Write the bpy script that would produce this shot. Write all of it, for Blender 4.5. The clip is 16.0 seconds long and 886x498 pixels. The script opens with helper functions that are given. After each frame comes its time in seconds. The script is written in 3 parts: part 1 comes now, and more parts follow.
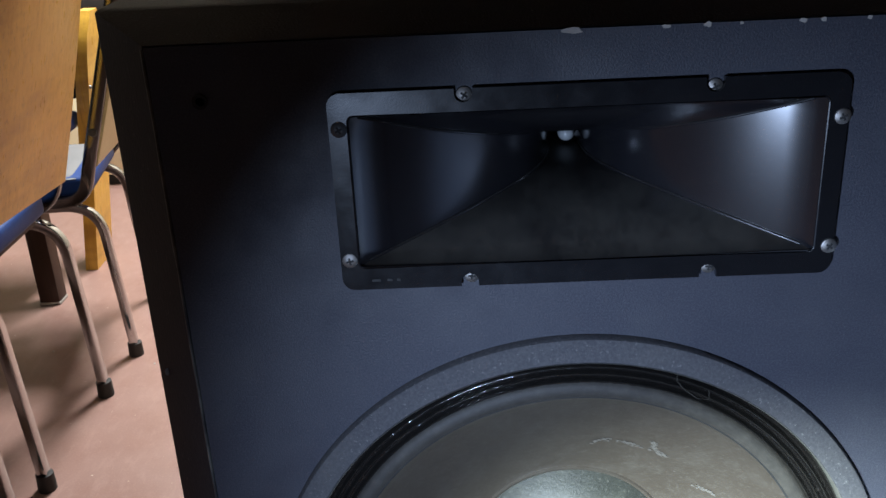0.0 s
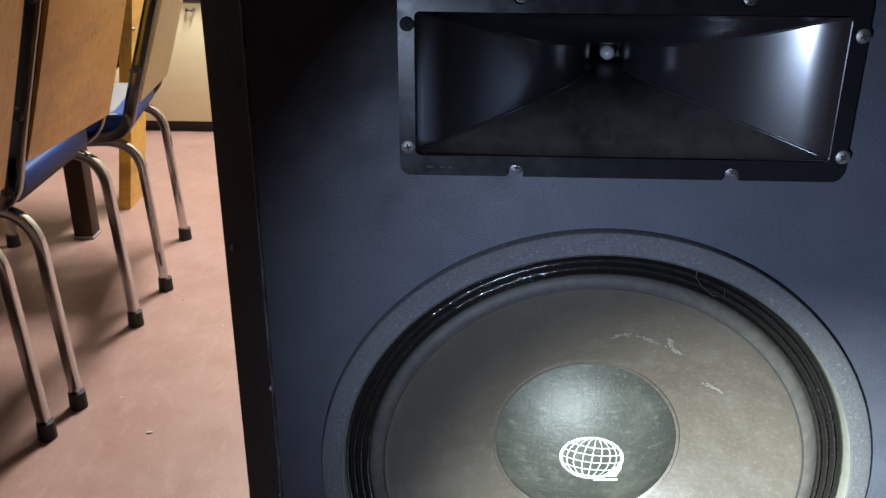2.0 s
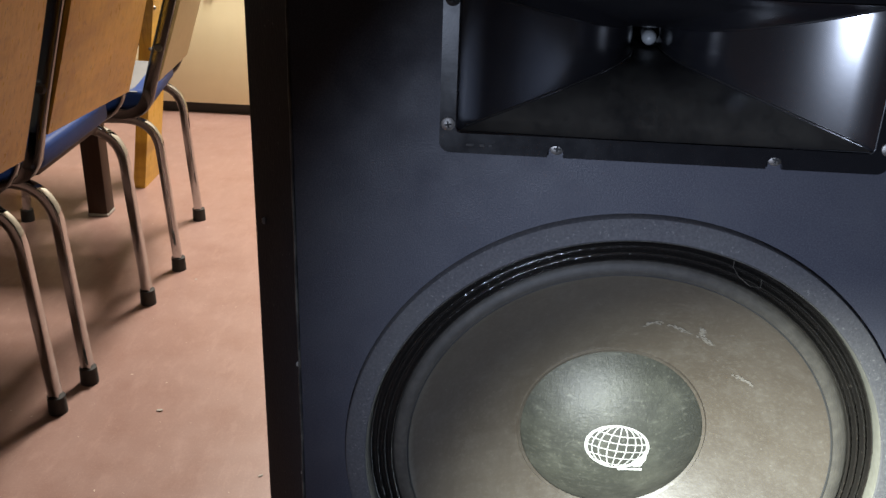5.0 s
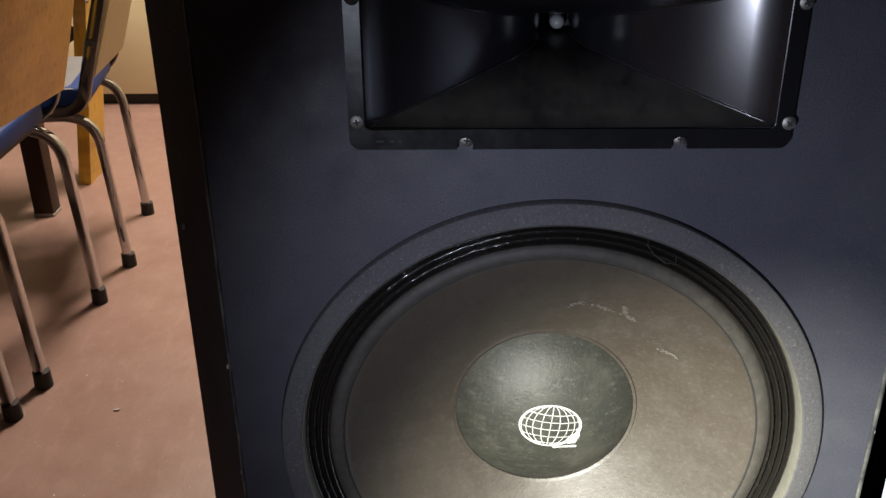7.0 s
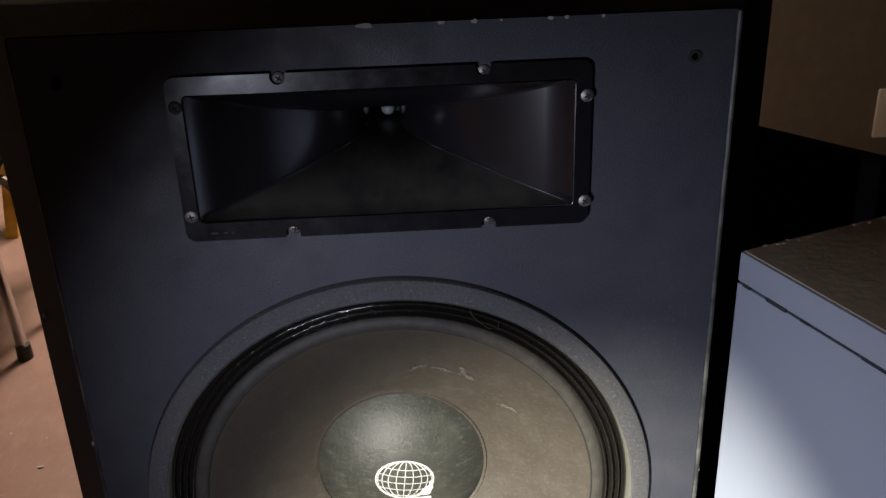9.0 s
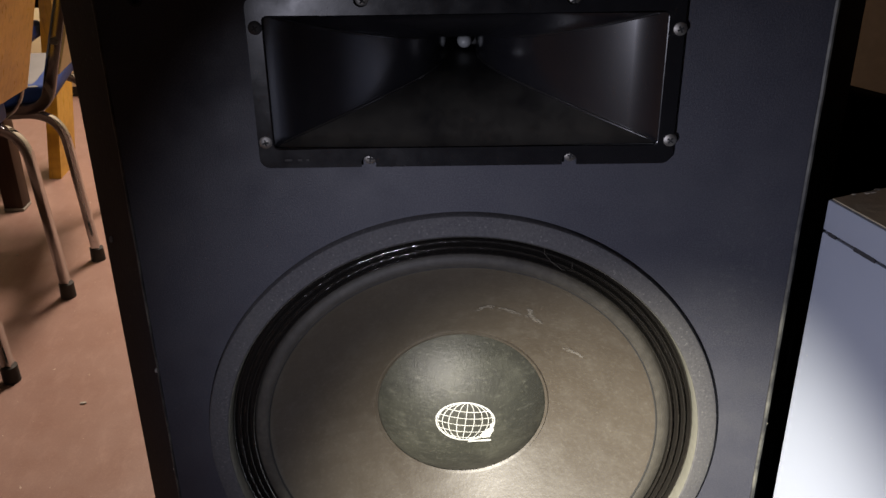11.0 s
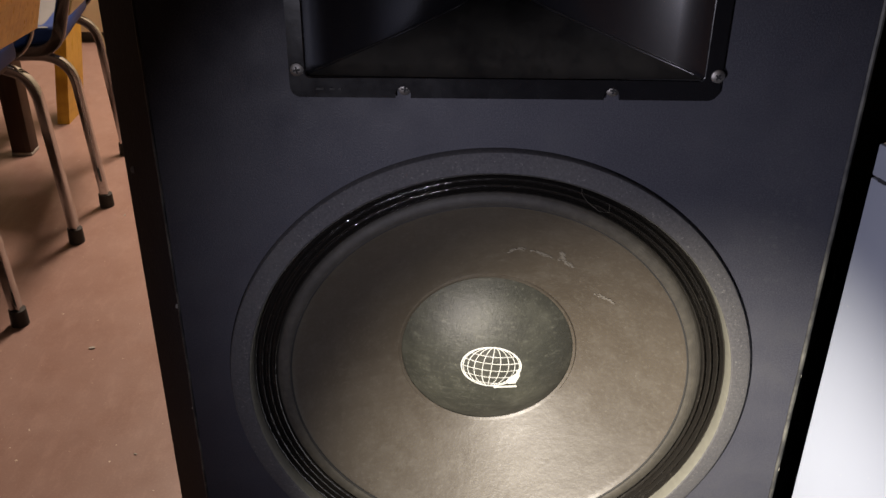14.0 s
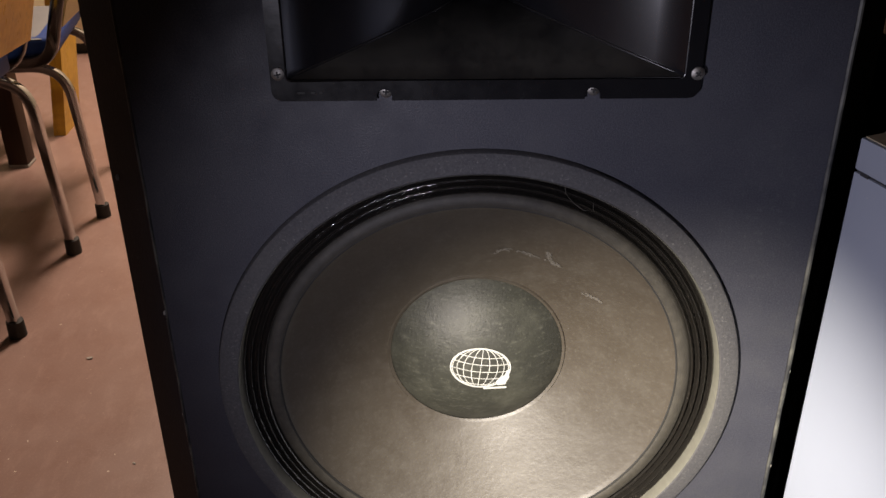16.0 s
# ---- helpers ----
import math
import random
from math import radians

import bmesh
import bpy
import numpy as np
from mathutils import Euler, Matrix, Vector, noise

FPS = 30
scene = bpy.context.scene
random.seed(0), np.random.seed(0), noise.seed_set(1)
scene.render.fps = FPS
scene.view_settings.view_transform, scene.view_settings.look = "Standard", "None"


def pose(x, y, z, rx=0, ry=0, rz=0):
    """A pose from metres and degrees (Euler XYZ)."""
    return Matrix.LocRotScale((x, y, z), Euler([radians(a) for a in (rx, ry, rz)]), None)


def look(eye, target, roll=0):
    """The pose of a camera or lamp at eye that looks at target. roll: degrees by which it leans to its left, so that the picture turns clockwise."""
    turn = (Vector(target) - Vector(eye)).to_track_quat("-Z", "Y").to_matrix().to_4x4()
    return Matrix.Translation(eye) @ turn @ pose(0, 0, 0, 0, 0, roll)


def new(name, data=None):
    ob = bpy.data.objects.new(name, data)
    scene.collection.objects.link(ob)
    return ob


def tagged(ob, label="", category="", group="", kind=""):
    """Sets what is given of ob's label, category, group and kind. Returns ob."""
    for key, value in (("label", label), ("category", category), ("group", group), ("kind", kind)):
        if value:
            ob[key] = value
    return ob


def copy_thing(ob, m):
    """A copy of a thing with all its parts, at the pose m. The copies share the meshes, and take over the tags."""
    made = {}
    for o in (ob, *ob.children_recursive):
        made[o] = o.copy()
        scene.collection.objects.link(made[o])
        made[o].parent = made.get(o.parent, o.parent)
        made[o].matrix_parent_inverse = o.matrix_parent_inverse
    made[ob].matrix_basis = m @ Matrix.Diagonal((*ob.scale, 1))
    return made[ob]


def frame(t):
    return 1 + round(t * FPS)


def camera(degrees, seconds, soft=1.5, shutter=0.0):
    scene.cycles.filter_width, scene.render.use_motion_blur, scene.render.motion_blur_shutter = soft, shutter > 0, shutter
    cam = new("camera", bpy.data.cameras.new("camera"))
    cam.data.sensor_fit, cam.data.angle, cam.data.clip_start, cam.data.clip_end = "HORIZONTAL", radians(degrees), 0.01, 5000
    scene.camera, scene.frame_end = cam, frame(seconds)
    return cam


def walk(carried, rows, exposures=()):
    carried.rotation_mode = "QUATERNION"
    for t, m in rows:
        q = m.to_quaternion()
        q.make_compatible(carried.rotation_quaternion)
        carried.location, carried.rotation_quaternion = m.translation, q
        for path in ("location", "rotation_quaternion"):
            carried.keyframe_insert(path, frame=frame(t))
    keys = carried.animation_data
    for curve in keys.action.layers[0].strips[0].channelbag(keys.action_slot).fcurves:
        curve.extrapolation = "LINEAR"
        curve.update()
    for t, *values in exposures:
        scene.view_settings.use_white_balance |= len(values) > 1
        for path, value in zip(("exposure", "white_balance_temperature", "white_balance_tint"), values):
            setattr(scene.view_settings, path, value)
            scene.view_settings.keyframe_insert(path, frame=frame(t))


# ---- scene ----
cam = camera(49.1, 16.0, soft=1.5)
PATH = [
    (0, pose(-0.0632, -0.4969, 1.0640, 66.949, 2.680, 0.630)),
    (0.5, pose(-0.0582, -0.5094, 1.0604, 66.544, 2.094, -0.039)),
    (1, pose(-0.0683, -0.5280, 1.0523, 66.727, 1.697, 0.359)),
    (1.5, pose(-0.0725, -0.5541, 1.0459, 66.130, 0.674, 1.454)),
    (2, pose(-0.0803, -0.5726, 1.0380, 65.705, -0.062, 2.889)),
    (2.5, pose(-0.0810, -0.5687, 1.0382, 65.693, -0.829, 3.150)),
    (3, pose(-0.0816, -0.5587, 1.0307, 65.236, -1.819, 3.101)),
    (5.5, look((-0.100, -0.584, 1.025), (-0.206, 1.230, 0.189), 1.9)),
    (6, look((-0.096, -0.596, 1.013), (-0.178, 1.198, 0.134), 2.5)),
    (6.5, pose(-0.0939, -0.5885, 1.0098, 63.011, -1.911, 3.313)),
    (7, pose(-0.0694, -0.5698, 1.0425, 63.690, 0.489, 0.665)),
    (7.5, pose(-0.0503, -0.6139, 1.0768, 64.326, 2.561, -0.756)),
    (8, pose(-0.0331, -0.6339, 1.0476, 61.490, 1.769, -1.348)),
    (8.5, pose(-0.0037, -0.6072, 1.0736, 63.525, 3.187, -2.611)),
    (9, pose(0.0164, -0.6054, 1.0986, 64.896, 1.848, -2.766)),
    (9.5, pose(0.0131, -0.6073, 1.0839, 63.259, 1.661, -2.775)),
    (10, pose(-0.0025, -0.6067, 1.0784, 62.811, 1.342, -1.664)),
    (12.5, pose(-0.0190, -0.5858, 1.0570, 60.540, 0.493, 0.059)),
    (13, pose(-0.0171, -0.5864, 1.0453, 59.497, 0.199, -0.317)),
    (13.5, pose(-0.0234, -0.5852, 1.0457, 59.658, -0.115, 0.268)),
    (14, pose(-0.0354, -0.5860, 1.0525, 60.372, -0.416, 0.489)),
    (14.5, pose(-0.0346, -0.5903, 1.0522, 60.813, -0.434, 0.293)),
    (15, pose(-0.0306, -0.5891, 1.0477, 60.183, 0.416, -0.062)),
    (15.5, pose(-0.0292, -0.5891, 1.0479, 60.259, 0.658, 0.069)),
    (16, pose(-0.0240, -0.5879, 1.0508, 60.680, 0.533, 0.080)),
]
# exposure drifts as the torch that is carried with the camera swings over the loudspeaker
EXPOSURES = [(0.0, 0.75, 5200, 9), (1.5, 0.75, 5350, 9), (3.0, 0.65, 5500, 10), (5.5, 0.55, 5900, 12), (6.0, 0.45, 6000, 13), (6.5, 0.1, 6250, 15), (7.5, 0.05, 6400, 16), (9.0, -0.15, 6500, 18), (10.0, -0.05, 6600, 19), (12.5, -0.25, 6800, 22), (16.0, -0.3, 6900, 24)]
walk(cam, PATH, EXPOSURES)

# ---- light ----
world = bpy.data.worlds.new("world")
scene.world = world
world.use_nodes = True
world.node_tree.nodes["Background"].inputs[0].default_value = (0.9, 0.85, 0.75, 1)
world.node_tree.nodes["Background"].inputs[1].default_value = 0.004


def lamp(name, kind, energy, color, m, **more):
    data = bpy.data.lights.new(name, kind)
    data.energy, data.color = energy, color
    ob = new(name, data)
    ob.matrix_world = m
    return ob


# the hand torch: a hot spot inside a wide, weak spill
TORCH = look((-0.200, -0.55, 0.835), (0.125, 0.0, 0.470))
torch = lamp("torch_light", "SPOT", 108.0, (0.99, 1.0, 0.82), TORCH)
torch.data.spot_size, torch.data.spot_blend, torch.data.shadow_soft_size = radians(47), 1.0, 0.005
spill = lamp("torch_spill_light", "SPOT", 12.5, (0.78, 0.85, 1.0), look((-0.200, -0.55, 0.835), (0.140, 0.0, 0.620)))
spill.data.spot_size, spill.data.spot_blend, spill.data.shadow_soft_size = radians(80), 1.0, 0.005
ceiling_glow = lamp("ceiling_lamp_light", "AREA", 120.0, (1.0, 0.88, 0.70), pose(-0.44, 2.36, 2.42, 0, 0, 90))
ceiling_glow.data.shape, ceiling_glow.data.size, ceiling_glow.data.size_y = "RECTANGLE", 0.95, 0.15


# ---- materials ----
class Mat:
    """A node material with a Principled shader and small helpers."""

    def __init__(self, name, color, rough, metal=0.0, spec=0.5):
        self.mat = bpy.data.materials.new(name)
        self.mat.use_nodes = True
        self.nt = self.mat.node_tree
        self.b = self.nt.nodes["Principled BSDF"]
        self.b.inputs["Base Color"].default_value = (*color, 1)
        self.b.inputs["Roughness"].default_value = rough
        self.b.inputs["Metallic"].default_value = metal
        self.b.inputs["Specular IOR Level"].default_value = spec
        self.color = color
        self.tc = self.nt.nodes.new("ShaderNodeTexCoord")
        self.prev = None

    def node(self, kind, **values):
        n = self.nt.nodes.new(kind)
        for key, value in values.items():
            n.inputs[key].default_value = value
        return n

    def link(self, a, b):
        self.nt.links.new(a, b)

    def coords(self, stretch=(1, 1, 1)):
        mp = self.node("ShaderNodeMapping", Scale=stretch)
        self.link(self.tc.outputs["Object"], mp.inputs["Vector"])
        return mp.outputs[0]

    def noise(self, scale, detail=3.0, rough=0.55, stretch=(1, 1, 1)):
        n = self.node("ShaderNodeTexNoise", Scale=scale, Detail=detail, Roughness=rough)
        self.link(self.coords(stretch), n.inputs["Vector"])
        return n.outputs["Fac"]

    def ramp(self, fac, lo, hi, a=0.0, b=1.0):
        n = self.node("ShaderNodeMapRange", **{"From Min": lo, "From Max": hi, "To Min": a, "To Max": b})
        self.link(fac, n.inputs["Value"])
        return n.outputs[0]

    def mix(self, fac, color):
        """Lays a colour over what is there, by fac."""
        n = self.nt.nodes.new("ShaderNodeMix")
        n.data_type = "RGBA"
        self.link(fac, n.inputs[0])
        if self.prev is None:
            n.inputs[6].default_value = (*self.color, 1)
        else:
            self.link(self.prev, n.inputs[6])
        n.inputs[7].default_value = (*color, 1)
        self.prev = n.outputs[2]
        self.link(self.prev, self.b.inputs["Base Color"])
        return self

    def rough(self, fac):
        self.link(fac, self.b.inputs["Roughness"])
        return self

    def bump(self, fac, strength, distance):
        n = self.node("ShaderNodeBump", Strength=strength, Distance=distance)
        old = self.b.inputs["Normal"].links
        if old:
            self.link(old[0].from_socket, n.inputs["Normal"])
        self.link(fac, n.inputs["Height"])
        self.link(n.outputs[0], self.b.inputs["Normal"])
        return self


def painted_baffle():
    m = Mat("black_textured_paint", (0.023, 0.0245, 0.036), 0.55)
    m.mix(m.ramp(m.noise(14, 5), 0.45, 0.75), (0.035, 0.0365, 0.046))
    m.mix(m.ramp(m.noise(900, 2, 0.7), 0.42, 0.62, 0, 0.7), (0.048, 0.049, 0.060))
    m.mix(m.ramp(m.noise(620, 2), 0.64, 0.74, 0, 0.3), (0.12, 0.12, 0.118))
    m.mix(m.ramp(m.noise(5.5, 6, 0.7), 0.56, 0.80, 0, 0.4), (0.070, 0.072, 0.066))
    # a smear of white dust by the rubbed edge
    d = m.nt.nodes.new("ShaderNodeVectorMath")
    d.operation = "DISTANCE"
    m.link(m.coords((1.0, 1.0, 0.55)), d.inputs[0])
    d.inputs[1].default_value = (0.192, 0.0, 0.413)
    near = m.ramp(d.outputs["Value"], 0.042, 0.004)
    speck = m.ramp(m.noise(170, 5, 0.75), 0.54, 0.72, 0, 0.5)
    both = m.node("ShaderNodeMath")
    both.operation = "MULTIPLY"
    m.link(near, both.inputs[0])
    m.link(speck, both.inputs[1])
    m.mix(both.outputs[0], (0.10, 0.11, 0.10))
    m.rough(m.ramp(m.noise(30, 4), 0.3, 0.7, 0.45, 0.68))
    m.bump(m.noise(900, 3, 0.6), 0.45, 0.0005)
    return m.mat


def vinyl():
    # darker than the baffle paint: the unlit bevels' shade is in the colour
    m = Mat("shaded_cabinet_paint", (0.013, 0.015, 0.021), 0.6, spec=0.15)
    m.mix(m.ramp(m.noise(16, 5), 0.45, 0.8), (0.016, 0.018, 0.022))
    m.mix(m.ramp(m.noise(700, 2, 0.7), 0.44, 0.64, 0, 0.6), (0.024, 0.026, 0.031))
    m.mix(m.ramp(m.noise(300, 2), 0.70, 0.74, 0, 0.6), (0.12, 0.12, 0.118))
    v = m.node("ShaderNodeTexVoronoi", Scale=700)
    m.link(m.coords((1, 1, 0.35)), v.inputs["Vector"])
    m.bump(v.outputs["Distance"], 0.3, 0.0005).bump(m.noise(90, 3), 0.3, 0.0006)
    return m.mat


def horn_plastic():
    m = Mat("black_moulded_plastic", (0.008, 0.008, 0.010), 0.25, spec=1.0)
    m.mix(m.ramp(m.noise(30, 5, 0.7), 0.55, 0.8, 0, 0.4), (0.018, 0.018, 0.015))
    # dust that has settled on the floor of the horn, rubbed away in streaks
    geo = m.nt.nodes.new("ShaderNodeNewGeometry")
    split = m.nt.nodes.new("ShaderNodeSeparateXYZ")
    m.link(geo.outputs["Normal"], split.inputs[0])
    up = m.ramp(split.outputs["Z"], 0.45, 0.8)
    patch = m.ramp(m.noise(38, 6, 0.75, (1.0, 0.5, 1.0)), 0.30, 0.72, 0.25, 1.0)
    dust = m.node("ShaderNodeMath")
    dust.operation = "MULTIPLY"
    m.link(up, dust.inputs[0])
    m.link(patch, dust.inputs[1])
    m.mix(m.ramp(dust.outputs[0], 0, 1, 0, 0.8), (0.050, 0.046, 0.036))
    m.mix(m.ramp(m.noise(420, 2), 0.72, 0.76, 0, 0.5), (0.06, 0.06, 0.055))
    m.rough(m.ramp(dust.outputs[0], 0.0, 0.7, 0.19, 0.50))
    m.bump(m.noise(60, 2), 0.05, 0.0004)
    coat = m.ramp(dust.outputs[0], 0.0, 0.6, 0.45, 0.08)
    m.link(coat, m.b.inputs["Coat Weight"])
    m.b.inputs["Coat Roughness"].default_value = 0.14
    return m.mat


def flange_plastic():
    m = Mat("satin_black_plastic", (0.007, 0.007, 0.008), 0.32, spec=0.4)
    m.mix(m.ramp(m.noise(60, 5, 0.7), 0.62, 0.8, 0, 0.35), (0.018, 0.017, 0.016))
    m.rough(m.ramp(m.noise(80, 4), 0.3, 0.7, 0.20, 0.28))
    m.bump(m.noise(900, 2), 0.05, 0.0002)
    return m.mat


def gasket_felt():
    m = Mat("grey_gasket_fibre", (0.052, 0.051, 0.056), 0.8, spec=0.25)
    m.mix(m.ramp(m.noise(22, 4), 0.4, 0.75), (0.062, 0.061, 0.062))
    m.mix(m.ramp(m.noise(480, 3, 0.7), 0.40, 0.66, 0, 0.6), (0.088, 0.087, 0.088))
    m.mix(m.ramp(m.noise(520, 2), 0.64, 0.72, 0, 0.55), (0.17, 0.17, 0.16))
    m.bump(m.noise(420, 4, 0.7), 0.5, 0.0009)
    return m.mat


def surround_rubber():
    m = Mat("tacky_doped_cloth", (0.010, 0.009, 0.008), 0.2, spec=0.7)
    m.mix(m.ramp(m.noise(420, 2), 0.66, 0.74, 0, 0.6), (0.050, 0.044, 0.036))
    m.rough(m.ramp(m.noise(330, 2), 0.4, 0.65, 0.08, 0.24))
    m.bump(m.noise(480, 2, 0.6), 0.28, 0.0006)
    m.b.inputs["Coat Weight"].default_value, m.b.inputs["Coat Roughness"].default_value = 0.9, 0.08
    return m.mat


def cone_paper():
    m = Mat("coated_brown_grey_paper", (0.036, 0.029, 0.022), 0.5, spec=0.6)
    m.mix(m.ramp(m.noise(9, 5, 0.6), 0.35, 0.7), (0.047, 0.039, 0.030))
    m.mix(m.ramp(m.noise(60, 5, 0.7), 0.5, 0.75, 0, 0.6), (0.060, 0.053, 0.044))
    m.mix(m.ramp(m.noise(24, 6, 0.75, (1.0, 1.0, 0.35)), 0.52, 0.72, 0, 0.5), (0.030, 0.024, 0.018))
    m.mix(m.ramp(m.noise(330, 3, 0.7), 0.52, 0.70, 0, 0.4), (0.072, 0.065, 0.053))
    m.mix(m.ramp(m.noise(500, 2), 0.70, 0.76, 0, 0.35), (0.14, 0.13, 0.115))
    m.rough(m.ramp(m.noise(48, 5, 0.7), 0.3, 0.7, 0.40, 0.52))
    m.bump(m.noise(240, 5, 0.7), 0.30, 0.0006).bump(m.noise(45, 3), 0.25, 0.0014)
    return m.mat


def cap_paper():
    m = Mat("dark_greenish_felted_paper", (0.022, 0.0225, 0.0185), 0.52, spec=0.4)
    m.mix(m.ramp(m.noise(26, 6, 0.7), 0.45, 0.72), (0.046, 0.0465, 0.037))
    m.mix(m.ramp(m.noise(70, 4, 0.7, (1.0, 1.0, 3.0)), 0.55, 0.75, 0, 0.6), (0.072, 0.0725, 0.060))
    m.mix(m.ramp(m.noise(12, 5, 0.7), 0.5, 0.68, 0, 0.6), (0.020, 0.021, 0.015))
    m.mix(m.ramp(m.noise(420, 3, 0.7), 0.58, 0.70, 0, 0.5), (0.088, 0.086, 0.070))
    m.bump(m.noise(330, 5, 0.75), 0.5, 0.0008).bump(m.noise(60, 4), 0.3, 0.0012)
    return m.mat


def simple(name, color, rough, metal=0.0, scale=60, amount=0.6, tint=None, bump=0.15, dist=0.0006):
    m = Mat(name, color, rough, metal)
    t = tint or tuple(min(1.0, c * 1.35 + 0.004) for c in color)
    m.mix(m.ramp(m.noise(scale, 4, 0.6), 0.42, 0.72, 0, amount), t)
    m.mix(m.ramp(m.noise(scale * 0.12, 4), 0.4, 0.75, 0, amount * 0.6), tuple(c * 0.72 for c in color))
    m.bump(m.noise(scale * 6, 3), bump, dist)
    return m.mat


def plywood():
    m = Mat("varnished_plywood", (0.70, 0.42, 0.050), 0.32, spec=0.3)
    grain = m.noise(30, 5, 0.65, (3.0, 3.0, 0.22))
    m.mix(m.ramp(grain, 0.40, 0.68, 0, 0.65), (0.52, 0.275, 0.030))
    m.mix(m.ramp(m.noise(6, 4, 0.6, (1.0, 1.0, 0.8)), 0.45, 0.7, 0, 0.6), (0.58, 0.33, 0.050))
    m.mix(m.ramp(m.noise(4.0, 5, 0.6, (0.6, 0.6, 2.2)), 0.48, 0.64, 0, 0.6), (0.30, 0.145, 0.018))
    m.mix(m.ramp(m.noise(80, 6, 0.75, (2.0, 2.0, 0.12)), 0.56, 0.66, 0, 0.5), (0.17, 0.075, 0.02))
    m.mix(m.ramp(m.noise(170, 2), 0.73, 0.76, 0, 0.7), (0.70, 0.60, 0.42))
    m.rough(m.ramp(grain, 0.3, 0.7, 0.24, 0.42))
    m.bump(grain, 0.12, 0.0008).bump(m.noise(9, 3), 0.2, 0.003)
    return m.mat


def dark_wood():
    m = Mat("dark_stained_wood", (0.034, 0.015, 0.007), 0.5, spec=0.3)
    grain = m.noise(40, 5, 0.65, (3.0, 3.0, 0.2))
    m.mix(m.ramp(grain, 0.4, 0.66, 0, 0.8), (0.020, 0.009, 0.004))
    m.bump(grain, 0.15, 0.0008)
    return m.mat


def red_lino():
    m = Mat("worn_reddish_linoleum", (0.231, 0.140, 0.114), 0.38)
    m.mix(m.ramp(m.noise(2.2, 5, 0.6), 0.40, 0.72, 0, 0.55), (0.279, 0.174, 0.143))
    m.mix(m.ramp(m.noise(11, 6, 0.7), 0.48, 0.72, 0, 0.65), (0.192, 0.101, 0.076))
    m.mix(m.ramp(m.noise(40, 5, 0.7, (1.0, 0.4, 1.0)), 0.50, 0.70, 0, 0.5), (0.314, 0.205, 0.170))
    m.mix(m.ramp(m.noise(260, 3, 0.7), 0.52, 0.70, 0, 0.35), (0.338, 0.224, 0.184))
    m.mix(m.ramp(m.noise(95, 2), 0.735, 0.76, 0, 0.7), (0.675, 0.592, 0.478))
    m.rough(m.ramp(m.noise(5, 5, 0.7), 0.3, 0.7, 0.28, 0.46))
    m.bump(m.noise(18, 2), 0.03, 0.002)
    return m.mat


def white_paint():
    m = Mat("glossy_white_painted_board", (0.30, 0.33, 0.40), 0.4)
    m.mix(m.ramp(m.noise(5, 5, 0.6), 0.45, 0.75, 0, 0.4), (0.27, 0.295, 0.355))
    m.mix(m.ramp(m.noise(210, 2), 0.745, 0.77, 0, 0.6), (0.5, 0.48, 0.42))
    m.bump(m.noise(120, 3), 0.06, 0.0006)
    return m.mat


def hardboard():
    m = Mat("brown_hardboard", (0.36, 0.30, 0.21), 0.62)
    m.mix(m.ramp(m.noise(18, 5, 0.7), 0.42, 0.72, 0, 0.7), (0.26, 0.21, 0.14))
    m.mix(m.ramp(m.noise(120, 4, 0.8, (1, 0.3, 1)), 0.66, 0.74, 0, 0.8), (0.34, 0.27, 0.15))
    m.bump(m.noise(140, 4), 0.4, 0.001)
    return m.mat


def chrome():
    m = Mat("worn_chrome", (0.55, 0.56, 0.57), 0.10, 1.0)
    m.mix(m.ramp(m.noise(120, 4, 0.7), 0.58, 0.75, 0, 0.5), (0.26, 0.24, 0.21))
    m.rough(m.ramp(m.noise(70, 4, 0.7), 0.35, 0.75, 0.05, 0.15))
    return m.mat


def blue_vinyl():
    m = Mat("blue_seat_vinyl", (0.012, 0.036, 0.150), 0.55, spec=0.25)
    m.mix(m.ramp(m.noise(12, 4), 0.45, 0.75, 0, 0.6), (0.014, 0.038, 0.150))
    m.bump(m.noise(380, 3), 0.25, 0.0006).bump(m.noise(25, 3), 0.3, 0.003)
    return m.mat


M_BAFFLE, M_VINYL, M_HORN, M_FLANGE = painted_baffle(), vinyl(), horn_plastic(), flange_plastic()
M_GASKET, M_SURROUND, M_CONE, M_CAP = gasket_felt(), surround_rubber(), cone_paper(), cap_paper()
M_WHITE_INK = simple("white_screen_print", (0.46, 0.465, 0.445), 0.55, scale=300, amount=0.8, tint=(0.27, 0.275, 0.26))
M_GLUE = simple("dull_glued_cloth", (0.026, 0.023, 0.018), 0.65, scale=160, amount=0.8, tint=(0.048, 0.043, 0.034), bump=0.4)
M_SCUFF = simple("pale_scuff", (0.068, 0.061, 0.052), 0.8, scale=300, amount=0.7)
M_CHIP = simple("bare_chipped_edge", (0.30, 0.28, 0.25), 0.8, scale=200)
# rubbed paint and the light a rounded edge catches, in one tint
M_WORN = simple("worn_lit_edge", (0.030, 0.031, 0.032), 0.5, scale=45, amount=1.0, tint=(0.17, 0.17, 0.145))
M_STEEL = simple("dull_screw_steel", (0.24, 0.23, 0.215), 0.5, 1.0, scale=400, amount=0.5, tint=(0.25, 0.23, 0.20))
M_BLACKSCREW = simple("blackened_screw_steel", (0.07, 0.07, 0.07), 0.4, 0.6, scale=400)
# pale tint stands for torch light on the gasket's inner wall
M_PALE = simple("lit_gasket_wall", (0.105, 0.102, 0.083), 0.7, scale=200)
# near-black for holes and creases, their shade put in the colour
M_DARK = simple("recess_shade_black", (0.012, 0.012, 0.012), 0.8)
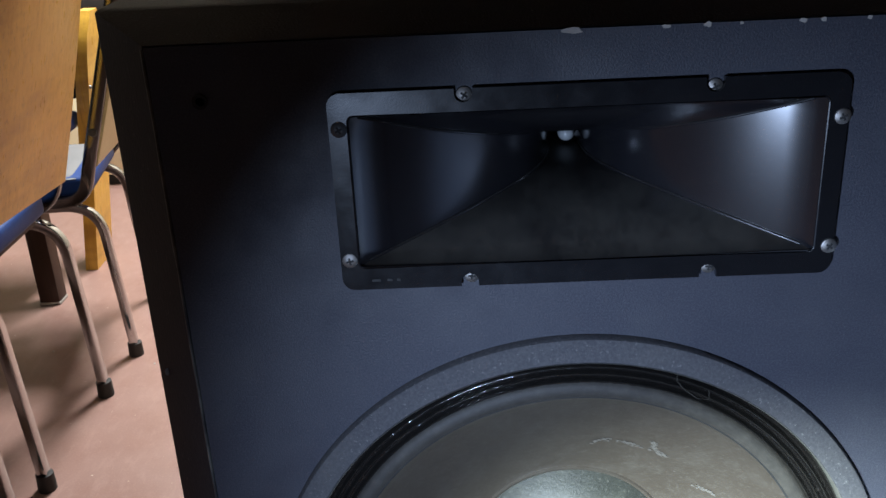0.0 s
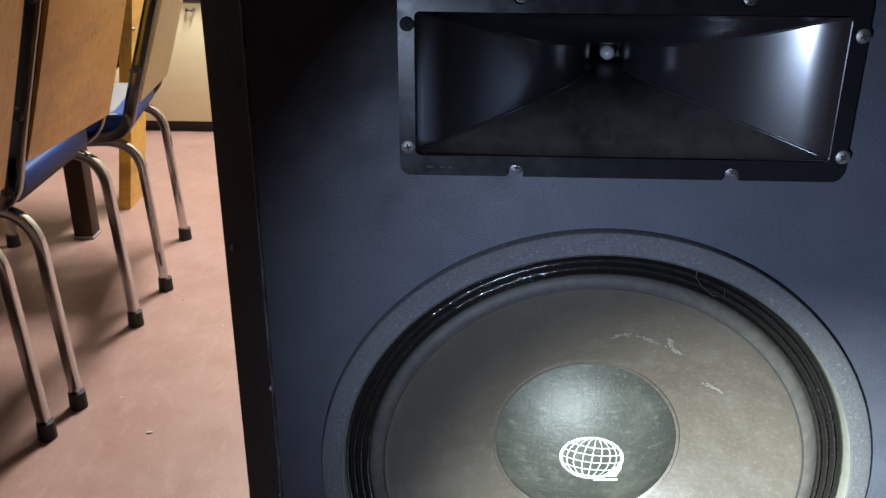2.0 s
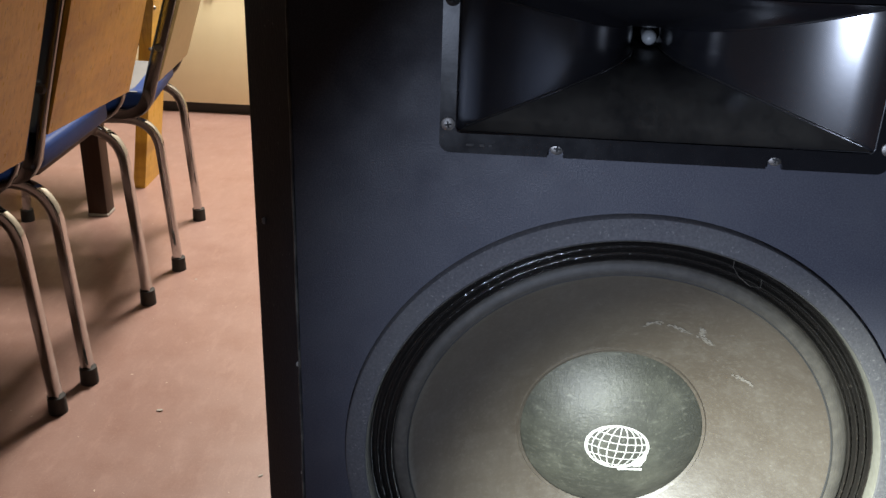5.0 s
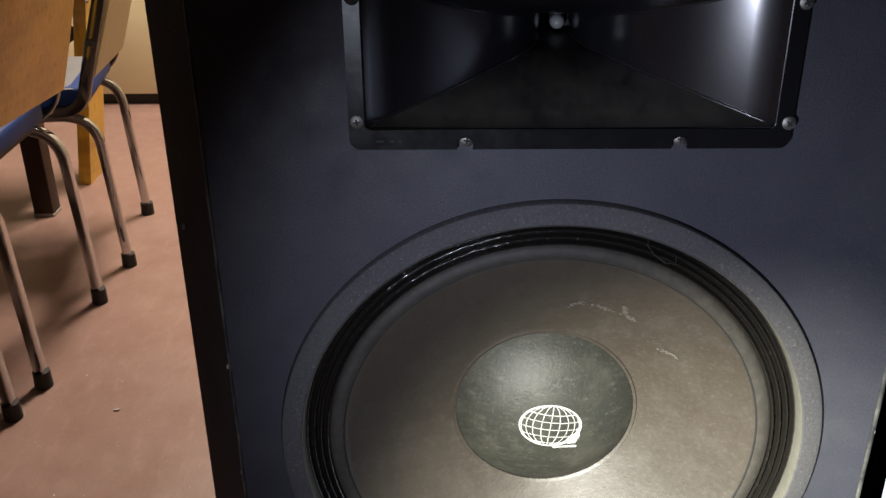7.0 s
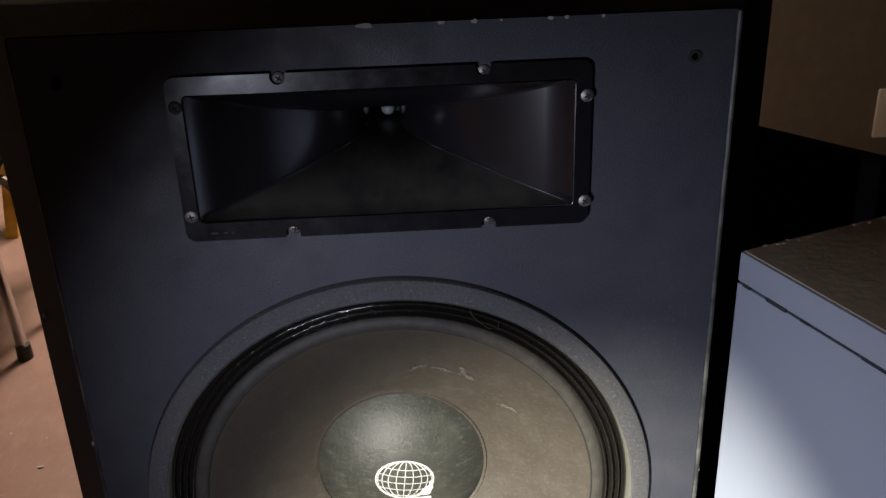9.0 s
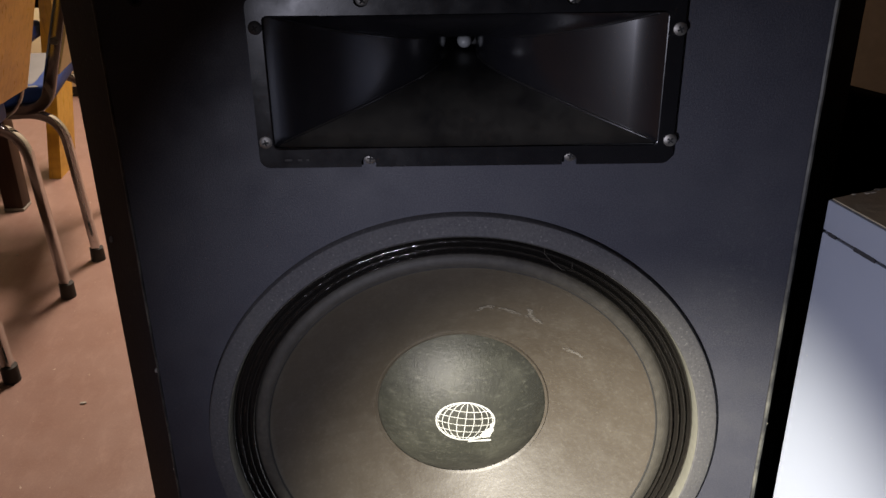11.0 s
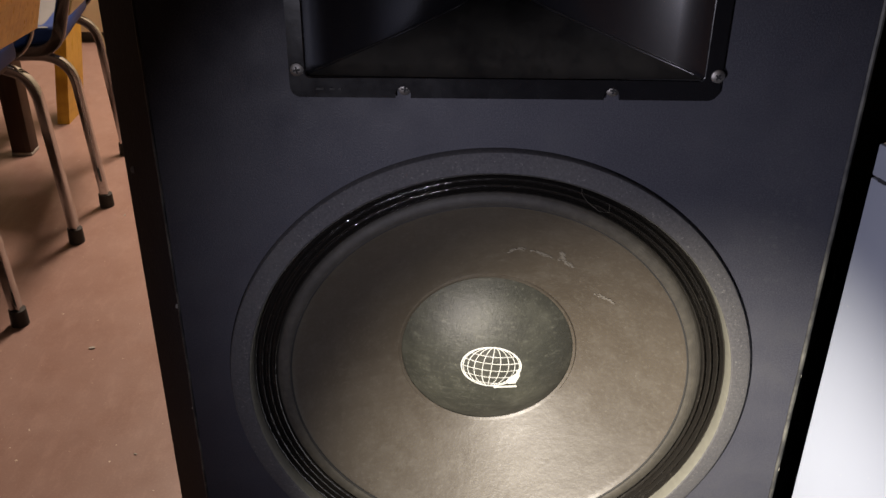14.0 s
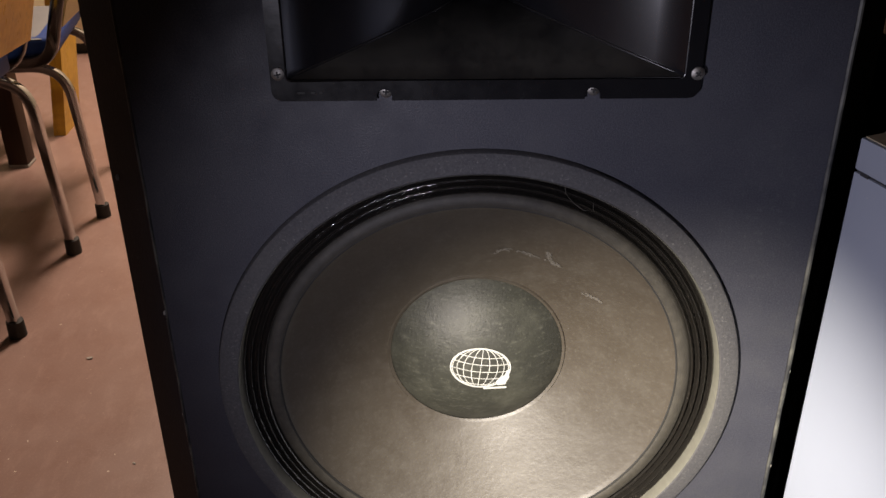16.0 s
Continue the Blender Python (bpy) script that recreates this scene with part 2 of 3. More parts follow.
M_PLUG = simple("satin_grey_plug", (0.24, 0.25, 0.25), 0.3, 0.0, scale=300, amount=0.3)
M_PLY, M_DARKWOOD, M_LINO, M_WHITE, M_HARDBOARD = plywood(), dark_wood(), red_lino(), white_paint(), hardboard()
M_CHROME, M_BLUE = chrome(), blue_vinyl()
# chrome darkened in colour to stand for the dark room it mirrors
M_DULLCHROME = simple("dark_reflection_chrome", (0.17, 0.168, 0.166), 0.10, 1.0, scale=90, amount=0.6, tint=(0.20, 0.19, 0.185))
M_SEATTOP = simple("pale_grey_seat_vinyl", (0.135, 0.132, 0.132), 0.65, scale=30, amount=0.5, tint=(0.105, 0.103, 0.102), bump=0.2)
M_PALEPLY = simple("pale_beige_plywood", (0.56, 0.47, 0.25), 0.5, scale=40, amount=0.6, tint=(0.48, 0.39, 0.19))
M_RUBBER = simple("black_rubber", (0.018, 0.017, 0.016), 0.7, scale=200)
M_CREAM = simple("cream_enamel", (0.84, 0.755, 0.49), 0.38, scale=20, amount=0.35, tint=(0.78, 0.69, 0.43), bump=0.05)
M_PLASTER = simple("beige_wall_paint", (0.50, 0.44, 0.34), 0.8, scale=25, amount=0.5, bump=0.2, dist=0.001)
# wall colour lowered to stand for dim light and to cut bounce
M_DIMWALL = simple("dimmed_wall_paint", (0.19, 0.182, 0.163), 0.85, scale=25, amount=0.5, bump=0.2, dist=0.001)
M_CEIL = simple("off_white_ceiling_paint", (0.50, 0.47, 0.41), 0.85, scale=25, amount=0.4)
M_NEARBLACK = simple("near_black_cloth", (0.003, 0.003, 0.0033), 0.95, scale=220, bump=0.4)
# low specular so the panel stays black where the torch reaches it
M_NEARBLACK.node_tree.nodes["Principled BSDF"].inputs["Specular IOR Level"].default_value = 0.08
M_PLATE = simple("white_plastic_plate", (0.72, 0.72, 0.70), 0.4, scale=80, amount=0.3)
M_GREYTOP = simple("dark_grey_laminate", (0.045, 0.042, 0.040), 0.45, scale=120)
# dark colour for the shade between the cabinet's boards
M_GROOVE = simple("gap_shade", (0.02, 0.02, 0.024), 0.8)


# ---- mesh helpers ----
def thing(name, label, category, group="", at=None, kind=""):
    ob = new(name)
    if at is not None:
        ob.matrix_world = at
    return tagged(ob, label, category, group, kind)


def mesh_of(name, bm, material, smooth=True):
    bmesh.ops.recalc_face_normals(bm, faces=bm.faces)
    me = bpy.data.meshes.new(name)
    bm.to_mesh(me)
    bm.free()
    me.materials.append(material)
    if smooth:
        me.shade_smooth()
        me.set_sharp_from_angle(angle=radians(38))
    return me


def part(name, bm, material, parent, label="", smooth=True):
    ob = new(name, mesh_of(name, bm, material, smooth))
    ob.parent = parent
    return tagged(ob, label)


def box(lo, hi, bevel=0.0, segments=2, bm=None):
    bm = bm or bmesh.new()
    made = bmesh.ops.create_cube(bm, size=1.0)["verts"]
    for v in made:
        v.co = Vector([lo[i] + (v.co[i] + 0.5) * (hi[i] - lo[i]) for i in range(3)])
    if bevel:
        edges = list({e for v in made for e in v.link_edges})
        bmesh.ops.bevel(bm, geom=edges, offset=bevel, segments=segments, profile=0.5, affect="EDGES")
    return bm


def setting(name, bm, material, label, category):
    return tagged(new(name, mesh_of(name, bm, material)), label, category, kind="structure")


def revolve(profile, steps=160, centre=(0, 0), close=False):
    """A ring or disc about the y axis from (radius, y) pairs; radius 0 ends in a point."""
    bm = bmesh.new()
    rings = []
    for r, y in profile:
        if r < 1e-6:
            rings.append([bm.verts.new((centre[0], y, centre[1]))])
        else:
            rings.append([bm.verts.new((centre[0] + r * math.cos(a), y, centre[1] + r * math.sin(a)))
                          for a in (2 * math.pi * i / steps for i in range(steps))])
    pairs = list(zip(rings, rings[1:])) + ([(rings[-1], rings[0])] if close else [])
    for a, b in pairs:
        for i in range(steps):
            j = (i + 1) % steps
            if len(a) == 1 and len(b) > 1:
                bm.faces.new((a[0], b[i], b[j]))
            elif len(b) == 1 and len(a) > 1:
                bm.faces.new((a[i], a[j], b[0]))
            elif len(a) > 1:
                bm.faces.new((a[i], a[j], b[j], b[i]))
    return bm


def plate_with_holes(outer, holes, y0, y1):
    """A flat plate in the xz plane between y0 (front) and y1, with openings through it."""
    bm = bmesh.new()
    loops = []
    for loop in [outer] + holes:
        vs = [bm.verts.new((x, y0, z)) for x, z in loop]
        loops.append(vs)
        for a, b in zip(vs, vs[1:] + vs[:1]):
            bm.edges.new((a, b))
    bmesh.ops.triangle_fill(bm, use_beauty=True, use_dissolve=False, edges=bm.edges[:], normal=(0, -1, 0))
    front = list(bm.faces)
    back = {v: bm.verts.new((v.co.x, y1, v.co.z)) for vs in loops for v in vs}
    for f in front:
        bm.faces.new([back[v] for v in reversed(f.verts)])
    for vs in loops:
        for a, b in zip(vs, vs[1:] + vs[:1]):
            bm.faces.new((a, b, back[b], back[a]))
    return bm


def circle(cx, cz, r, n=128):
    return [(cx + r * math.cos(2 * math.pi * i / n), cz + r * math.sin(2 * math.pi * i / n)) for i in range(n)]


def rounded(x0, x1, z0, z1, r, n=6):
    pts = []
    for cx, cz, a0 in ((x1 - r, z1 - r, 0), (x0 + r, z1 - r, 90), (x0 + r, z0 + r, 180), (x1 - r, z0 + r, 270)):
        pts += [(cx + r * math.cos(radians(a0 + 90 * i / n)), cz + r * math.sin(radians(a0 + 90 * i / n))) for i in range(n + 1)]
    return pts


def tube(points, radius, sides=12, flat=1.0, bm=None, square=1.0):
    """A closed tube along a line of points; square below 1 flattens its sides."""
    def sq(v):
        return math.copysign(abs(v) ** square, v)

    bm = bm or bmesh.new()
    pts = [Vector(p) for p in points]
    rings, up = [], Vector((1, 0, 0))
    for i, p in enumerate(pts):
        d = (pts[min(i + 1, len(pts) - 1)] - pts[max(i - 1, 0)]).normalized()
        side = (up - d * up.dot(d))
        side = side.normalized() if side.length > 1e-4 else d.orthogonal().normalized()
        other = d.cross(side)
        rings.append([bm.verts.new(p + radius * (side * sq(math.cos(a)) + other * sq(math.sin(a)) * flat))
                      for a in (2 * math.pi * k / sides for k in range(sides))])
    for a, b in zip(rings, rings[1:]):
        for k in range(sides):
            bm.faces.new((a[k], a[(k + 1) % sides], b[(k + 1) % sides], b[k]))
    bm.faces.new(rings[0])
    bm.faces.new(rings[-1])
    return bm


def bend(points, r, n=7):
    """Rounds the corners of a line of points."""
    pts = [Vector(p) for p in points]
    out = [pts[0]]
    for a, b, c in zip(pts, pts[1:], pts[2:]):
        k = min(r, (a - b).length * 0.49, (c - b).length * 0.49)
        p, q = b + (a - b).normalized() * k, b + (c - b).normalized() * k
        for i in range(n + 1):
            t = i / n
            out.append(p * (1 - t) ** 2 + b * 2 * t * (1 - t) + q * t * t)
    return out + [pts[-1]]


# ---- the room ----
setting("floor", box((-3.6, -6.0, -0.06), (4.8, 3.6, 0.0)), M_LINO, "worn reddish brown linoleum floor with a dull sheen", "floor")
setting("ceiling", box((-3.6, -6.0, 2.5), (4.8, 3.6, 2.6)), M_CEIL, "off-white painted ceiling", "ceiling")
setting("wall_north", box((-3.7, 3.5, 0.0), (4.9, 3.6, 2.5)), M_PLASTER, "beige painted wall behind the cream cabinet", "wall")
# three walls out of view, kept dark so they bounce little light
setting("wall_south", box((-3.7, -6.1, 0.0), (4.9, -6.0, 2.5)), M_DIMWALL, "unseen plain wall, darkened to cut bounced light", "wall")
setting("wall_west", box((-3.7, -6.0, 0.0), (-3.6, 3.5, 2.5)), M_DIMWALL, "unseen plain wall, darkened to cut bounced light", "wall")
setting("wall_east", box((4.8, -6.0, 0.0), (4.9, 3.5, 2.5)), M_DIMWALL, "unseen plain wall, darkened to cut bounced light", "wall")
# added, hidden behind the loudspeaker: blocks the ceiling lamp from its front
setting("light_block_wall", box((-0.38, 0.78, 0.0), (0.40, 0.90, 2.5)), M_PLASTER, "unseen wall stub added to keep lamp light off the loudspeaker", "wall")
# this wall's dimness is put into its colour
setting("wall_back", box((0.40, 1.95, 0.0), (4.8, 2.05, 2.5)), M_DIMWALL, "wall beyond the white cabinet, its dimness put in the colour", "wall")


def ceiling_lamp():
    t = thing("ceiling_lamp", "long warm white fluorescent ceiling lamp with metal reflector", "lamp", at=pose(-0.44, 2.36, 2.5, 0, 0, 90))
    part("housing", box((-0.52, -0.20, -0.05), (0.52, 0.20, 0.0), 0.006), M_PLATE, t)
    for y in (-0.195, 0.195):
        part("reflector", box((-0.52, y - 0.004, -0.085), (0.52, y + 0.004, -0.0502), 0.002), M_STEEL, t)


ceiling_lamp()

# ---- the loudspeaker ----
XW, ZW = -0.0025, 0.6015          # woofer centre
ZH = 0.8870                     # horn centre
EDGE, TOP = 0.228, 0.972        # front face, inside the bevel
SIDE, CROWN, DEPTH = 0.267, 0.985, 0.46


def horn_slice(d):
    """Half width, half height and centre height of the horn at depth d."""
    t = min(max(d / 0.128, 0.0), 1.0)
    return 0.0105 + 0.1145 * (1 - t) ** 2.8, 0.0105 + 0.0328 * (1 - t) ** 3.4, ZH + 0.0012 - 0.0042 * t


def loudspeaker():
    t = thing("loudspeaker", "large black two-way loudspeaker, scuffed, its grille removed", "loudspeaker")
    # cabinet: a hollow bevelled shell open at the front
    bm = bmesh.new()
    def ring(x, z0, z1, y):
        return [bm.verts.new(p) for p in ((-x, y, z0), (x, y, z0), (x, y, z1), (-x, y, z1))]
    front, outer, rear = ring(EDGE, 0.022, TOP, 0.001), ring(SIDE, 0.0, CROWN, 0.046), ring(SIDE, 0.0, CROWN, DEPTH)
    inner = ring(EDGE, 0.022, TOP, 0.022)
    for a, b in ((inner, front), (front, outer), (outer, rear)):
        for i in range(4):
            bm.faces.new((a[i], a[(i + 1) % 4], b[(i + 1) % 4], b[i]))
    bm.faces.new(rear)
    bmesh.ops.bevel(bm, geom=[e for e in bm.edges if all(v in outer or v in rear for v in e.verts)], offset=0.004, segments=3, profile=0.5, affect="EDGES")
    part("cabinet", bm, M_VINYL, t, "black grained shell with bevelled front edges, darkened for shade")
    # baffle with its two openings
    g = 0.0008
    opening = rounded(-0.1285, 0.1285, ZH - 0.047, ZH + 0.048, 0.004)
    bm = plate_with_holes([(-EDGE + g, 0.023), (EDGE - g, 0.023), (EDGE - g, TOP - g), (-EDGE + g, TOP - g)],
                          [circle(XW, ZW, 0.1947), opening, circle(0.202, 0.942, 0.0032, 16), circle(-0.202, 0.942, 0.0032, 16)], 0.0, 0.02)
    baffle = part("baffle", bm, M_BAFFLE, t, "dusty black textured front board", smooth=False)
    # worn right and top edges; the right edge's highlight is in its pale colour
    rng = random.Random(4)
    for name, path in (("worn_highlight_edge", [(EDGE + 0.0012, 0.002, 0.03 + 0.94 * i / 60) for i in range(61)]),):
        bm = tube([(x + rng.uniform(-0.0002, 0.0002), y, z) for x, y, z in path], 0.0021, 8)
        part(name, bm, M_WORN, baffle, "rubbed corner edge, its highlight put in the pale colour")
    # left edge: slight wear plus its highlight line, both as colour
    path = [(-EDGE - 0.0006, 0.0016, 0.03 + 0.94 * i / 60) for i in range(61)]
    part("worn_highlight_edge", tube([(x + rng.uniform(-0.0003, 0.0003), y, z) for x, y, z in path], 0.0011, 6), M_WORN, baffle, "lightly rubbed dark corner edge with a faint painted highlight")
    for x, y, z, r in ((-0.2570, 0.0332, 0.762, 0.0018), (-0.2300, 0.0022, 0.668, 0.0014), (-0.2296, 0.0020, 0.575, 0.0011), (0.2305, 0.0022, 0.612, 0.0016), (0.2300, 0.0018, 0.520, 0.0018)):
        bm = bmesh.new()
        bmesh.ops.create_icosphere(bm, subdivisions=2, radius=r, matrix=pose(x, y, z, 0, 0, 40 if x < 0 else -40) @ Matrix.Diagonal((1.0, 0.35, 1.5, 1)))
        part("paint_chip", bm, M_CHIP, baffle, "small pale chip in the black paint")
    for x, w, h in ((-0.008, 0.0075, 0.0020), (0.040, 0.0025, 0.0012), (0.061, 0.0022, 0.0016), (0.109, 0.0022, 0.0014), (0.119, 0.0018, 0.0015), (0.142, 0.0014, 0.0012), (0.078, 0.0012, 0.0009)):
        bm = bmesh.new()
        vs = [bm.verts.new((x + w * math.cos(a) * rng.uniform(0.6, 1.1), -0.0006, TOP - 0.0015 + h * math.sin(a) * rng.uniform(0.6, 1.1))) for a in [2 * math.pi * k / 9 for k in range(9)]]
        bm.faces.new(vs)
        top = bmesh.ops.extrude_face_region(bm, geom=bm.faces[:])["geom"]
        for v in top:
            if isinstance(v, bmesh.types.BMVert):
                v.co.y += 0.0009
        part("paint_chip", bm, M_CHIP, baffle, "pale chip in the black edge")
    for s in (-1, 1):
        part("grille_peg_hole", revolve([(0.0042, -0.0010), (0.0042, 0.001), (0.0024, 0.001), (0.0024, -0.0010)], 20, (s * 0.202, 0.942), True), M_DARK, baffle)
    horn(t)
    woofer(t)


def horn(t):
    # flange plate: rounded corners, notches for the screws above and below, the mouth cut through
    x1, z0, z1 = 0.1355, ZH - 0.0555, ZH + 0.0570
    out, c, nw, nd = [], 0.007, 0.0048, 0.0075
    def arc(cx, cz, a0):
        return [(cx + c * math.cos(radians(a0 + 15 * i)), cz + c * math.sin(radians(a0 + 15 * i))) for i in range(7)]
    def notch(cx, z, s):
        # walks from +x to -x above (s = 1) and from -x to +x below (s = -1)
        row = [(cx + s * nw, z), (cx + s * nw, z - s * (nd - nw))]
        row += [(cx + s * nw * math.cos(radians(180 * i / 8)), z - s * (nd - nw) - s * nw * math.sin(radians(180 * i / 8))) for i in range(1, 8)]
        return row + [(cx - s * nw, z - s * (nd - nw)), (cx - s * nw, z)]
    out += arc(x1 - c, z1 - c, 0) + notch(0.066, z1, 1) + notch(-0.064, z1, 1) + arc(-x1 + c, z1 - c, 90)
    out += arc(-x1 + c, z0 + c, 180) + notch(-0.064, z0, -1) + notch(0.068, z0, -1) + arc(x1 - c, z0 + c, 270)
    bm = plate_with_holes(out, [rounded(-0.1255, 0.1255, ZH - 0.0425, ZH + 0.0448, 0.003)], -0.0042, 0.0004)
    h = part("horn", bm, M_FLANGE, t, "black plastic horn flange with notched screw slots", smooth=False)
    # throat walls: four curved sides
    steps = 24
    depths = [-0.0035 + 0.1315 * (i / steps) for i in range(steps + 1)]
    rows = []
    bm = bmesh.new()
    for d in depths:
        w, hh, zc = horn_slice(d)
        ring = []
        n = 10
        for a, b in (((-w, -hh), (w, -hh)), ((w, -hh), (w, hh)), ((w, hh), (-w, hh)), ((-w, hh), (-w, -hh))):
            for i in range(n):
                k = i / n
                ring.append(bm.verts.new((a[0] + (b[0] - a[0]) * k, d, zc + a[1] + (b[1] - a[1]) * k)))
        rows.append(ring)
    for a, b in zip(rows, rows[1:]):
        for i in range(len(a)):
            bm.faces.new((a[i], a[(i + 1) % len(a)], b[(i + 1) % len(b)], b[i]))
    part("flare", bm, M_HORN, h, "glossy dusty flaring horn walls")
    loop = rounded(-0.1253, 0.1253, ZH - 0.0423, ZH + 0.0446, 0.003)
    part("mouth_lip", tube([(x, -0.0038, z) for x, z in loop + loop[:1]], 0.0007, 8), M_FLANGE, h)
    for name, sx, sz in (("seam", 1, -1), ("seam", -1, -1), ("seam", 1, 1), ("seam", -1, 1)):
        line = []
        for d in depths[1:]:
            w, hh, c0 = horn_slice(d)
            line.append((sx * (w - 0.0006), d, c0 + sz * (hh - 0.0006)))
        part(name, tube(line, 0.0008, 8), M_HORN, h)
    for x, w in ((-0.1165, 0.0050), (-0.1090, 0.0030), (-0.1040, 0.0022)):
        part("moulded_mark", box((x - w / 2, -0.0046, ZH - 0.0508), (x + w / 2, -0.0040, ZH - 0.0492), 0.0002), M_RUBBER, h)
    zc = horn_slice(0.13)[2]
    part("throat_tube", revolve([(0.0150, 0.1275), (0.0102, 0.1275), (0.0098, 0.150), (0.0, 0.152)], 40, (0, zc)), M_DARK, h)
    part("phase_plug", revolve([(0.0, 0.112), (0.0021, 0.1125), (0.0040, 0.1140), (0.0052, 0.1170), (0.0053, 0.120), (0.0046, 0.123), (0.0036, 0.149)], 32, (0.002, zc - 0.002)), M_PLUG, h, "rounded bright metal plug in the horn throat")
    for x, z, dark in ((0.0665, 0.9385, 0), (-0.0635, 0.9400, 1), (0.0690, 0.8368, 0), (-0.0630, 0.8365, 1),
                       (0.1325, 0.9208, 0), (0.1330, 0.8478, 0), (-0.1300, 0.9248, 2), (-0.1303, 0.8497, 1)):
        screw(h, x, z, dark, -0.0042 if abs(x) > 0.1 else -0.0004)


def screw(parent, x, z, dark, y):
    bm = revolve([(0.0, y - 0.0018), (0.0022, y - 0.0017), (0.0042, y - 0.0008), (0.0046, y + 0.0006), (0.0030, y + 0.0008)], 22, (x, z))
    s = part("screw", bm, (M_STEEL, M_STEEL, M_BLACKSCREW)[dark], parent, ("bright worn cross-head screw", "dull cross-head screw", "black cross-head screw")[dark])
    a = (x * 977) % 1.5
    bm = bmesh.new()
    for k in (0, 1):
        u = Vector((math.cos(a + k * math.pi / 2), 0, math.sin(a + k * math.pi / 2)))
        w = Vector((-u.z, 0, u.x))
        c = Vector((x, y - 0.00195 - 0.00006 * k, z))
        vs = [bm.verts.new(c + u * 0.0021 * p + w * 0.00055 * q) for p, q in ((-1, -1), (1, -1), (1, 1), (-1, 1))]
        vb = [bm.verts.new(v.co + Vector((0, 0.0012, 0))) for v in vs]
        bm.faces.new(vs)
        for i in range(4):
            bm.faces.new((vs[i], vs[(i + 1) % 4], vb[(i + 1) % 4], vb[i]))
    # dark cross on the head stands for the shade in its recess
    part("cross_shade", bm, M_DARK, s)


CAP_R, CAP_Y, CAP_H = 0.0685, 0.046, 0.027


def cap_y(dx, dz):
    """Depth of the dust cap's surface off its centre."""
    rs = (CAP_R ** 2 + CAP_H ** 2) / (2 * CAP_H)
    return CAP_Y - CAP_H + rs - math.sqrt(max(rs * rs - dx * dx - dz * dz, 0.0))


def cone_y(r):
    """Depth of the paper cone at radius r."""
    k = (0.1512 - r) / (0.1512 - CAP_R)
    return 0.0036 + 0.0424 * k ** 0.92


def woofer(t):
    c = (XW, ZW)
    w = part("gasket_ring", revolve([(0.1762, 0.0125), (0.1780, 0.0010), (0.1787, -0.0062), (0.1799, -0.0072), (0.1912, -0.0058), (0.1931, -0.0048), (0.1940, -0.0026), (0.1941, 0.012)], 192, c), M_GASKET, t, "dusty grey fibre ring round the woofer")
    part("inner_wall", revolve([(0.1757, 0.0122), (0.1775, 0.0010), (0.1782, -0.0060), (0.1788, -0.0068)], 192, c), M_PALE, w, "inner wall of the gasket ring, torch light put in its pale colour")
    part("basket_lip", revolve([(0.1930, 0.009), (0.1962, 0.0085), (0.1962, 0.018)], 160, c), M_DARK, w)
    prof, n = [], 64
    for i in range(n + 1):
        k = i / n
        prof.append((0.1772 - k * 0.0172, 0.0042 - 0.0022 * math.sin(k * math.pi * 7)))
    bm, jitter, count, rings = bmesh.new(), random.Random(21), 640, []
    for j in range(count):
        a = 2 * math.pi * j / count
        rough = [jitter.gauss(0, 0.00019) for _ in range(9)]
        rings.append([bm.verts.new((c[0] + r * math.sin(a), y + rough[i // 8], c[1] + r * math.cos(a))) for i, (r, y) in enumerate(prof)])
    for a, b in zip(rings, rings[1:] + rings[:1]):
        for i in range(n):
            bm.faces.new((a[i], a[i + 1], b[i + 1], b[i]))
    part("surround", bm, M_SURROUND, t, "glossy black pleated cloth surround with fine radial weave")
    prof = [(0.1500, 0.0040)] + [(0.1496 - (0.1496 - CAP_R + 0.004) * i / 20, cone_y(0.1496 - (0.1496 - CAP_R + 0.004) * i / 20)) for i in range(21)]
    cone = part("cone", revolve(prof, 160, c), M_CONE, t, "brownish grey paper cone with pale scuffs")
    part("glue_line", revolve([(0.1604, 0.0058), (0.1594, 0.0044), (0.1578, 0.0030), (0.1545, 0.0023), (0.1514, 0.0025), (0.1503, 0.0031), (0.1499, 0.0046)], 160, c), M_GLUE, cone, "dull lip of glued cloth at the cone's edge")
    # dark ring painted in for the shade of the rim crease
    part("rim_crease_shade", revolve([(0.1502, 0.0037), (0.1495, 0.0034), (0.1489, 0.0044)], 160, c), M_DARK, cone, "crease shade as a thin dark ring at the cone's rim")
    part("cap_seam", revolve([(CAP_R + 0.0026, cone_y(CAP_R + 0.0026) + 0.0004), (CAP_R + 0.0014, CAP_Y - 0.0026), (CAP_R - 0.0006, CAP_Y - 0.0014)], 120, c), M_CONE, cone)
    prof = [(CAP_R * i / 24, cap_y(CAP_R * i / 24, 0)) for i in range(25)]
    cap = part("dust_cap", revolve(prof, 120, c), M_CAP, t, "domed dark greenish paper dust cap")
    logo(cap)
    rng = random.Random(9)
    for pts in (((0.010, 0.097), (0.016, 0.101), (0.023, 0.103)), ((0.028, 0.101), (0.036, 0.100), (0.045, 0.095)), ((0.050, 0.104), (0.052, 0.099), (0.0505, 0.095)),
                ((0.078, 0.064), (0.086, 0.061), (0.093, 0.058)), ((0.054, 0.092), (0.060, 0.089))):
        bm = bmesh.new()
        fine = bend([(x, 0, z) for x, z in pts], 0.006, 4)
        for k in range(46):
            f = rng.uniform(0, len(fine) - 1.001)
            p = fine[int(f)].lerp(fine[int(f) + 1], f % 1)
            x, z = p.x + rng.gauss(0, 0.0007), p.z + rng.gauss(0, 0.0009)
